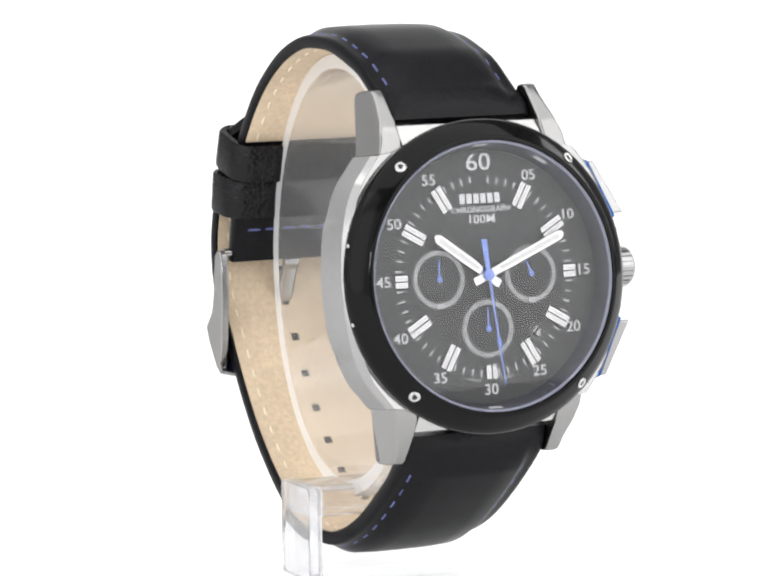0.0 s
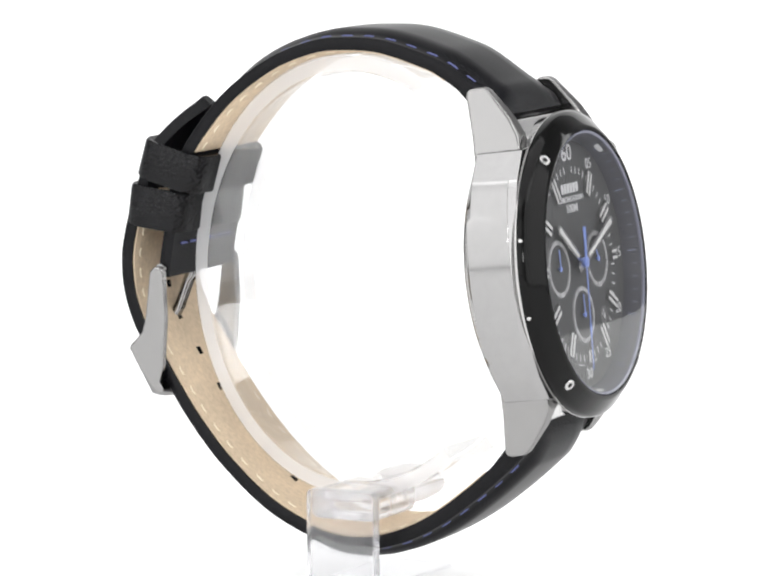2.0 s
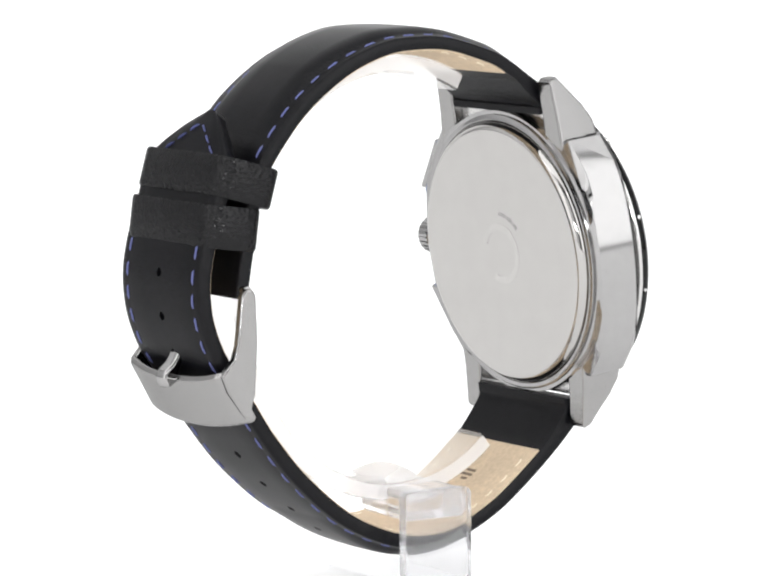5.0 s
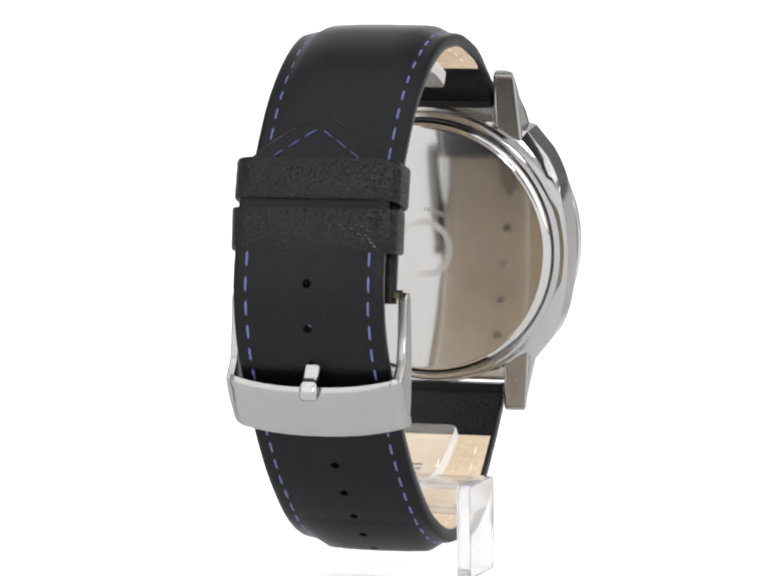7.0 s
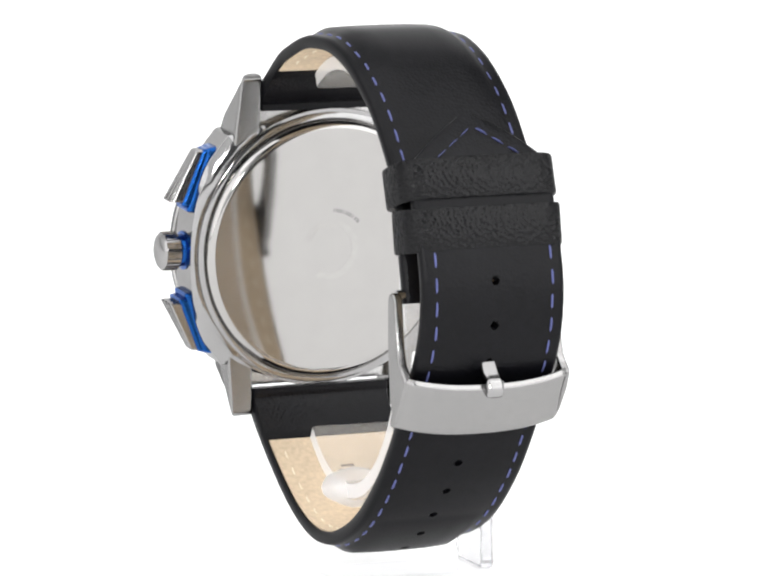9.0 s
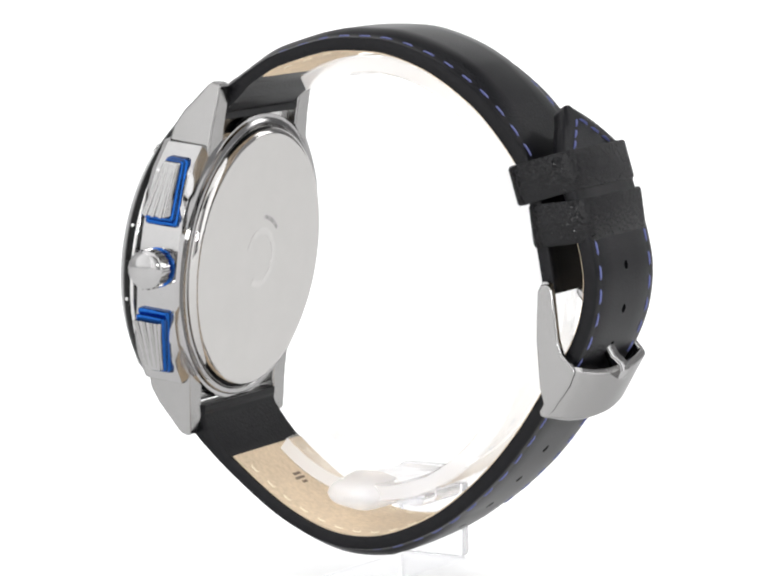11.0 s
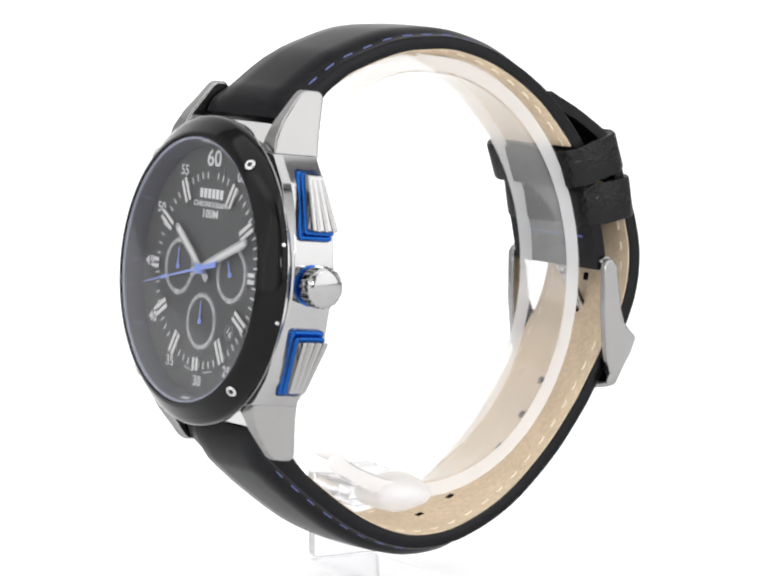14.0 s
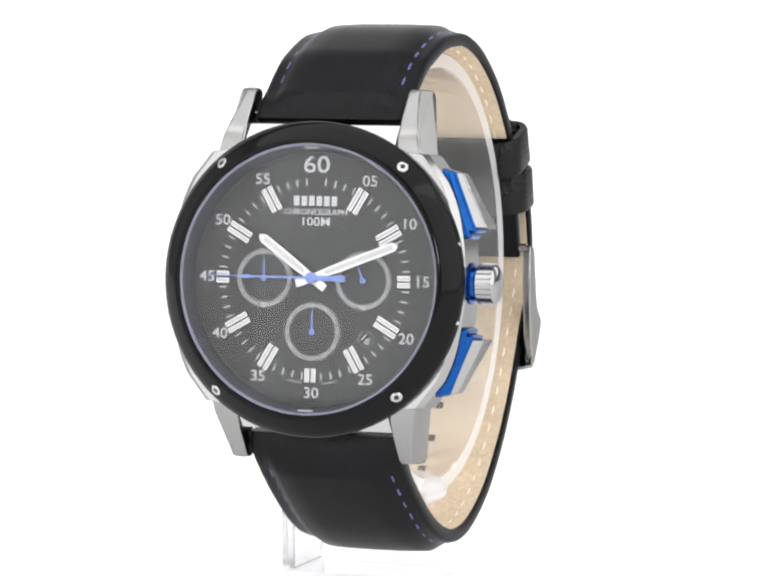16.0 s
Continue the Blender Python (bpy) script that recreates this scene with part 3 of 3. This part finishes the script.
def strap_piece(watch, name, label, points, edge, pad, width, lining_from, holes=(), tip=0.0, lining_to=0.6, stitch_to=None, chevron=False):
    """A padded strap swept along (y, z) points of its outer edge line. edge(f), pad(f), width(f): thickness of the rim,
    height of the padding and half the width at a fraction f of the length. holes: distances along the curve."""
    mid, total = spline(points, 0.62)
    n = len(mid)
    flat = across = [-1, -0.985, -0.93, -0.84, -0.77, -0.66, -0.4, -0.06, 0.06, 0.4, 0.66, 0.77, 0.84, 0.93, 0.985, 1]
    lift = lambda q: 0.0 if abs(q) >= 0.84 else (0.35 if abs(q) > 0.70 else 0.86 if abs(q) > 0.5 else 0.97 if abs(q) > 0.2 else 1.0)
    drop = lambda q: -0.42 if abs(q) > 0.99 else -0.16 if abs(q) > 0.96 else 0.0
    outer, inner, frames_ = [], [], []
    for i, p in enumerate(mid):
        t = (mid[min(i + 1, n - 1)] - mid[max(i - 1, 0)]).normalized()
        out = Vector((t.y, -t.x)) if name == "short" else Vector((-t.y, t.x))
        f = i / (n - 1)
        if name == "long":
            out = Vector((t.y, -t.x))
        frames_.append((p, t, out, f))
    # the outward side is away from the middle of the loop
    c = Vector((3.0, -70.0))
    if sum((p - c).dot(o) for p, t, o, f in frames_) < 0:
        frames_ = [(p, t, -o, f) for p, t, o, f in frames_]

    def at(i, q, depth):
        p, t, o, f = frames_[i]
        w = width(f)
        s = total * f
        if tip and s > total - tip:
            k = (s - (total - tip)) / tip
            w *= 1 - 0.9 * k ** 1.25
        r = p + o * depth
        return Vector((q * w + lean(p.x), r.x, r.y))
    bm = bmesh.new()
    ends = {round(s / total * (n - 1)) + k for s in holes for k in (0, 2)}
    for i in range(n):
        f = frames_[i][3]
        e, h = edge(f), pad(f)
        across = [q * (0.45 if abs(q) < 0.1 and i in ends else 1.1 if abs(q) < 0.1 and i - 1 in ends else 1) for q in flat]
        outer.append([bm.verts.new(at(i, q, lift(q) * h + drop(q) * min(1, e / 2))) for q in across])
        inner.append([bm.verts.new(at(i, q, -e + (0.3 if abs(q) > 0.99 else 0.0))) for q in across])
    cols = len(across)
    mid_col = 7
    gone = set()
    for s in holes:
        i = round(s / total * (n - 1))
        gone |= {i, i + 1}
    for i in range(n - 1):
        for j in range(cols - 1):
            if j == mid_col and i in gone:
                continue
            bm.faces.new((outer[i][j], outer[i][j + 1], outer[i + 1][j + 1], outer[i + 1][j]))
            bm.faces.new((inner[i][j], inner[i + 1][j], inner[i + 1][j + 1], inner[i][j + 1]))
        for j in (0, cols - 1):
            bm.faces.new((outer[i][j], outer[i + 1][j], inner[i + 1][j], inner[i][j]))
        if i in gone:
            for j in (mid_col, mid_col + 1):
                bm.faces.new((outer[i][j], inner[i][j], inner[i + 1][j], outer[i + 1][j]))
            if i - 1 not in gone:
                bm.faces.new((outer[i][mid_col], outer[i][mid_col + 1], inner[i][mid_col + 1], inner[i][mid_col]))
            if i + 1 not in gone:
                bm.faces.new((outer[i + 1][mid_col], outer[i + 1][mid_col + 1], inner[i + 1][mid_col + 1], inner[i + 1][mid_col]))
    for i in (0, n - 1):
        for j in range(cols - 1):
            bm.faces.new((outer[i][j], outer[i][j + 1], inner[i][j + 1], inner[i][j]))
    leather = part("strap", bm, LEATHER, watch, label, angle=50)
    # lining, a thin skin on the inside
    bm = bmesh.new()
    i0 = round(lining_from / total * (n - 1))
    skin = [[[bm.verts.new(at(i, q * 0.955, -edge(frames_[i][3]) - d)) for q in flat] for i in range(i0, n - round(lining_to / total * n))] for d in (-0.1, 0.22)]
    m_ = len(skin[0])
    for i in range(m_ - 1):
        for j in range(cols - 1):
            if j == mid_col and i + i0 in gone:
                continue
            for layer in (0, 1):
                a = skin[layer]
                bm.faces.new((a[i][j], a[i][j + 1], a[i + 1][j + 1], a[i + 1][j]))
        for j in (0, cols - 1):
            bm.faces.new((skin[0][i][j], skin[0][i + 1][j], skin[1][i + 1][j], skin[1][i][j]))
    for i in (0, m_ - 1):
        for j in range(cols - 1):
            bm.faces.new((skin[0][i][j], skin[0][i][j + 1], skin[1][i][j + 1], skin[1][i][j]))
    part("lining", bm, LINING, leather, "tan leather lining")

    # stitches: short threads sunk in the rim, and their backs on the lining
    def place(s, x, depth_of):
        g = s / total * (n - 1)
        i = min(int(g), n - 2)
        k = g - i
        p = frames_[i][0].lerp(frames_[i + 1][0], k)
        o = frames_[i][2].lerp(frames_[i + 1][2], k).normalized()
        f = s / total
        r = p + o * depth_of(f)
        return Vector((x + lean(p.x), r.x, r.y)), Vector((0, o.x, o.y))

    def thread(bm, s0, s1, x0, x1, depth_of, rad):
        rings = []
        for k in range(5):
            a = k / 4
            c_, o_ = place(s0 + (s1 - s0) * a, x0 + (x1 - x0) * a, depth_of)
            along = place(min(total, s0 + (s1 - s0) * a + 0.05), x0 + (x1 - x0) * a, depth_of)[0] - c_
            along = (along.normalized() * abs(s1 - s0) + Vector((x1 - x0, 0, 0))).normalized()
            side = along.cross(o_).normalized()
            rr = rad * (0.45 if k in (0, 4) else 1.0)
            c_ = c_ + o_ * (-0.16 if k in (0, 4) else 0.02)
            rings.append([bm.verts.new(c_ + side * rr * math.cos(b) + o_ * rr * math.sin(b)) for b in [math.pi * 2 * z / 6 for z in range(6)]])
        for a, b in zip(rings, rings[1:]):
            for z in range(6):
                bm.faces.new((a[z], a[(z + 1) % 6], b[(z + 1) % 6], b[z]))
        bm.faces.new(rings[0][::-1])
        bm.faces.new(rings[-1])
    rng = random.Random(len(points))
    for sx in (1, -1):
        bm, back = bmesh.new(), bmesh.new()
        s = 6.5
        while s < (stitch_to or total - 3):
            w = width(s / total)
            j = rng.uniform(-0.08, 0.08)
            thread(bm, s, s + 2.5, sx * (w * 0.82 + j), sx * (w * 0.82 + j * 0.5), lambda f: 0.03, 0.17)
            if s > lining_from + 1:
                thread(back, s + 0.4, s + 1.9, sx * w * 0.8, sx * w * 0.8, lambda f: -edge(f) - 0.24, 0.14)
            s += 3.4 + rng.uniform(-0.1, 0.1)
        part("stitching", bm, THREAD, leather, "row of blue thread stitches")
        part("lining_stitching", back, PALE, leather, "pale row of stitches on the lining")
    if name == "short":
        fold = next(i for i in range(n // 2, n) if frames_[i][0].y < -63.6) * total / (n - 1)
        bm = bmesh.new()
        for k in range(6):
            thread(bm, fold, fold + 0.05, -8.4 + 2.9 * k, -8.4 + 2.9 * k + 2.1, lambda f: -edge(f) - 0.12, 0.20)
        part("fold_stitching", bm, THREAD, leather, "row of blue stitches across the folded end")
    if chevron:
        for s, x0, x1 in ((17.2, -1.2, 0.9), (18.1, -1.2, 1.4), (19.0, -0.8, 0.6)):
            deep = lambda f, d: -edge(f) - d
            q = [place(s + ds, x, lambda f: deep(f, d))[0] for d in (0.15, 0.26) for ds, x in ((0, x0), (0, x1), (0.5, x1), (0.5, x0))]
            part("stamp", hexa(q), STAMP, leather, "small illegible dark print on the lining", smooth=False)
        bm = bmesh.new()
        w = width(1.0)
        for sx in (1, -1):
            for k in range(3):
                x0, x1 = sx * (0.5 + 2.1 * k), sx * (0.5 + 2.1 * k + 1.5)
                s0 = total - 2.3 - 1.9 * (k * 2.1 + 0.3) / 2.6
                s1 = total - 2.3 - 1.9 * (k * 2.1 + 1.8) / 2.6
                thread(bm, s0, s1, x0, x1, lambda f: pad(f) * 0.9 + 0.10, 0.25)
        part("tip_stitching", bm, THREAD, leather, "pointed row of blue stitches")
    return leather


def build_strap(watch):
    short = [(-23.3, -44.2), (-22.2, -42.4), (-19.3, -40.6), (-14.2, -37.2), (-10.8, -35.75), (-4.5, -33.95), (1.0, -33.6), (6.6, -34.15), (13.6, -36.8),
             (20.5, -41.6), (25.4, -47.0), (28.3, -51.5), (29.9, -56.5), (30.7, -61.5), (31.4, -65.5), (31.9, -68.8)]
    strap_piece(watch, "short", "padded black leather strap half with blue stitching", short,
                lambda f: 3.6 - 1.7 * min(1, f / 0.10) if f < 0.10 else 1.9,
                lambda f: 1.15 * min(1, f / 0.05) * (1 if f < 0.55 else max(0.12, 1 - (f - 0.55) / 0.18)),
                lambda f: 10.95 - 0.35 * f, 10.5, stitch_to=61, lining_to=20.0)
    long = [(-27.5, -87.9), (-27.2, -90.2), (-25.4, -92.7), (-19.6, -98.0), (-12.6, -103.2), (-6.0, -106.3), (0.0, -107.3), (6.6, -106.3), (14.6, -102.5),
            (22.0, -96.2), (27.2, -90.0), (30.4, -85.2), (33.2, -80.7), (35.6, -77.0), (37.4, -72.0), (37.9, -66.6), (37.1, -61.7), (35.9, -58.0), (33.7, -51.2), (31.2, -46.4), (28.9, -43.4)]
    strap_piece(watch, "long", "black leather strap half with punched holes and pointed tip", long,
                lambda f: 3.4 - 1.3 * min(1, f / 0.08) if f < 0.08 else 2.1 - 0.3 * f,
                lambda f: 1.5 * min(1, f / 0.05) * (1 if f < 0.33 else max(0.12, 1 - (f - 0.33) / 0.12)),
                lambda f: 10.95 - 0.45 * f, 11.0, holes=[40.8 + 6.1 * k for k in range(10)], tip=8.0, lining_to=14.0, stitch_to=104, chevron=True)
    # keeper loops round both halves
    for centre, out, along, half_t, half_l in (((29.75, -52.8), (0.94, 0.27), (0.28, -0.96), 5.15, 2.85), ((32.2, -58.95), (0.95, 0.20), (0.14, -0.99), 4.7, 3.0)):
        o, a = Vector(out).normalized(), Vector(along).normalized()
        o = (o - a * o.dot(a)).normalized()
        ring_o, ring_i = [], []
        W_, R_ = 11.8, 3.3
        def loop(w, h, r):
            pts = []
            for cx, cy, a0 in ((w - r, h - r, 0), (-(w - r), h - r, 90), (-(w - r), -(h - r), 180), (w - r, -(h - r), 270)):
                for k in range(7):
                    b = radians(a0 + 15 * k)
                    pts.append((cx + r * math.cos(b), cy + r * math.sin(b)))
            return pts
        po, pi_ = loop(W_, half_t, R_), loop(W_ - 1.1, half_t - 1.1, R_ - 1.1)
        bm = bmesh.new()
        rings = []
        for pts, ls in ((pi_, (-half_l + 0.1, half_l - 0.1)), (po, (half_l - 0.35, -half_l + 0.35))):
            for l in ls:
                rings.append([bm.verts.new((x + lean(30), centre[0] + o.x * h + a.x * l, centre[1] + o.y * h + a.y * l)) for x, h in pts])
        rim = []
        order = [rings[0], rings[1]]
        for sgn in (1, -1):
            l = sgn * half_l
            rim.append([bm.verts.new((x * 0.985 + lean(30), centre[0] + o.x * h * 0.96 + a.x * l, centre[1] + o.y * h * 0.96 + a.y * l)) for x, h in po])
        order = [rings[0], rings[1], rim[0], rings[2], rings[3], rim[1]]
        for k in range(6):
            p, q = order[k], order[(k + 1) % 6]
            for z in range(len(p)):
                z2 = (z + 1) % len(p)
                bm.faces.new((p[z], p[z2], q[z2], q[z]))
        part("keeper_loop", bm, GRAINED, watch, "black leather keeper loop", angle=60)


def build_buckle(watch):
    buckle = new("buckle")
    buckle.parent = watch
    tagged(buckle, "polished steel pin buckle")
    arm = [(29.9, -68.3), (30.4, -67.4), (31.4, -67.3), (32.2, -68.2), (33.0, -75.0), (33.6, -77.0), (35.6, -79.2), (34.6, -81.5), (31.9, -85.4), (31.0, -85.2), (30.2, -82.0), (29.7, -75.0)]
    for s in (1, -1):
        part("arm", prism(arm, s * 11.25, s * 12.6, lambda p, q, w: Vector((w + lean(30), p, q))), SATIN, buckle, "brushed steel buckle side", bevel=0.35)
    bm = bmesh.new()
    rows = []
    for k in range(21):
        x = -12.55 + 25.1 * k / 20
        b = 1 - abs(x / 12.55) ** 2.4
        d, lo = 0.9 * b - 1.1 * max(0, (abs(x) - 11.15) / 1.4) ** 2, -1.5 * b
        prof = [(35.5 + d, -78.3 + lo), (36.1 + d, -79.2 + lo), (32.4 + d, -85.8 + lo), (31.4 + d, -86.0 + lo), (31.1 + d, -85.2 + lo), (34.5 + d, -79.0 + lo)]
        rows.append([bm.verts.new((x + lean(30), y, z)) for y, z in prof])
    for a, b in zip(rows, rows[1:]):
        for k in range(6):
            bm.faces.new((a[k], a[(k + 1) % 6], b[(k + 1) % 6], b[k]))
    bm.faces.new(rows[0])
    bm.faces.new(rows[-1][::-1])
    part("front_bar", bm, SATIN, buckle, "broad brushed steel bar", bevel=0.3, angle=30)
    bm = lathe([(0, -11.7), (0.7, -11.7), (0.7, 11.7), (0, 11.7)], Matrix.Translation((lean(30), 30.8, -67.7)) @ pose(0, 0, 0, 0, 90, 0), 20, closed=False)
    part("hinge_bar", bm, STEEL, buckle)
    prof = [(31.0, -68.2), (32.2, -69.2), (34.0, -74.0), (36.6, -78.3), (38.0, -79.4), (38.3, -80.8), (37.6, -82.0), (36.3, -81.4), (35.2, -78.6), (33.2, -75.0), (31.6, -71.0), (30.6, -69.8)]
    part("prong", prism(prof, -1.3, 1.3, lambda p, q, w: Vector((w + lean(30), p, q))), STEEL, buckle, "polished steel prong", bevel=0.6)


# ---- the stand ----
def build_stand():
    foot = Vector((0, 0, FLOOR))
    stand = new("display_stand")
    tagged(stand, "clear acrylic watch stand with an open cuff on a post", "display stand")
    cy, cz, ry, rz, th = 2.0, -68.5, 26.6, 32.2, 2.6
    bm = bmesh.new()
    rows = []
    a0 = math.degrees(math.atan2(0.90, -0.44))
    # from the upper end over the back to the lower end
    a1 = -math.degrees(math.atan2(0.80, -0.60))
    steps = 72
    for k in range(steps + 1):
        a = radians(a0 + (a1 - a0) * k / steps)
        c, s = math.cos(a), math.sin(a)
        row = []
        for x, d in ((-6.2, 0.3), (-5.9, 0), (6.9, 0), (7.2, 0.3), (7.2, 1.2), (7.2, th - 0.3), (6.9, th), (-5.9, th), (-6.2, th - 0.3), (-6.2, 1.2)):
            row.append(bm.verts.new((x, cy + (ry - d) * c, cz + (rz - d) * s)))
        rows.append(row)
    for p, q in zip(rows, rows[1:]):
        for z in range(10):
            bm.faces.new((p[z], p[(z + 1) % 10], q[(z + 1) % 10], q[z])).material_index = 1 if z in (3, 4, 8, 9) else 0
    bm.faces.new(rows[0])
    bm.faces.new(rows[-1][::-1])
    cuff = part("cuff", bm, ACRYLIC, stand, "clear open acrylic cuff inside the strap", foot=foot, angle=35)
    cuff.data.materials.append(LIT_EDGE)

    def rounded(y0, y1, z0, z1, r):
        pts = []
        for y, z, b0 in ((y1 - r, z1 - r, 0), (y0 + r, z1 - r, 90), (y0 + r, z0 + r, 180), (y1 - r, z0 + r, 270)):
            pts += [(y + r * math.cos(radians(b0 + 22.5 * k)), z + r * math.sin(radians(b0 + 22.5 * k))) for k in range(5)]
        return pts
    post = part("post", prism(rounded(-5.55, 5.35, FLOOR + 2.7, -98.2, 0.9), -14.6, -12.5, lambda p, q, w: Vector((w, p, q))), BLOCK, stand, "clear flat acrylic post", foot=foot, bevel=0.25, angle=25)
    arm = part("arm", prism(rounded(-5.45, 5.25, -102.6, -98.3, 1.2), -12.4, -1.6, lambda p, q, w: Vector((w, p, q))), BLOCK, stand, "short clear acrylic arm", foot=foot, bevel=0.2, angle=25)
    base = part("base", prism(rounded(-6.3, 5.6, -14.8, 9.2, 1.4), FLOOR, FLOOR + 2.65, lambda p, q, w: Vector((q, p, w))), BLOCK, stand, "clear acrylic foot plate", foot=foot, bevel=0.5, angle=25)
    # cloudy lump of cement where the arm meets the cuff
    rng = random.Random(5)
    bm = bmesh.new()
    bmesh.ops.create_icosphere(bm, subdivisions=3, radius=1.0)
    for v in bm.verts:
        k = 1 + 0.07 * math.sin(5 * v.co.x + 1) * math.cos(4 * v.co.y) + rng.uniform(-0.02, 0.02)
        v.co = Vector((4.0 + 5.6 * v.co.x * k, -1.2 + 5.2 * v.co.y * k, -99.9 + (3.0 if v.co.z > 0 else 2.6) * v.co.z * k))
    weld = part("weld", bm, WELD, stand, "cloudy clear lump of cement under the cuff", foot=foot, angle=60)
    for ob in (cuff, post, arm, base, weld):
        ob.visible_shadow = False
    return stand


studio()
watch = watch_root()
build_case(watch)
build_crown(watch)
build_dial(watch)
hour_hand, minute_hand, second_hand = build_hands(watch)
build_strap(watch)
build_buckle(watch)
stand = build_stand()


# ---- what moves ----
def motions():
    turn = [(0.0, 27.53), (0.5, 37.09), (1.0, 46.66), (1.5, 56.23), (2.0, 65.78), (2.5, 75.34), (3.0, 84.97), (3.5, 94.66), (4.0, 104.45),
            (4.5, 114.30), (5.0, 124.18), (5.5, 134.10), (6.0, 144.07), (6.5, 154.06), (7.0, 164.06), (7.5, 174.08), (8.0, 184.05), (8.5, 193.95), (9.0, 203.83),
            (9.5, 213.75), (10.0, 223.68), (10.5, 233.62), (11.0, 243.57), (11.5, 253.51), (12.0, 263.43), (12.5, 273.34), (13.0, 283.20), (13.5, 293.01),
            (14.0, 302.75), (14.5, 312.43), (15.0, 322.02), (15.5, 331.58), (16.0, 341.09)]
    walk(watch, [(t, pose(0, 0, (BASE.z - FLOOR) / 1000, 0, 0, a)) for t, a in turn])
    walk(stand, [(t, pose(0, 0, 0, 0, 0, a - 4.4)) for t, a in turn])
    ticks = [(0.0, 174.0)]
    for k in range(16):
        ticks += [(0.61 + k, 174.0 + 6 * k), (0.68 + k, 180.0 + 6 * k)]
    walk(second_hand, [(t, hand_pose(-0.42, a)) for t, a in ticks + [(16.0, 270.0)]])
    walk(minute_hand, [(t, hand_pose(-0.75, 67.3 + 0.1 * t)) for t in (0, 8, 16)])


motions()
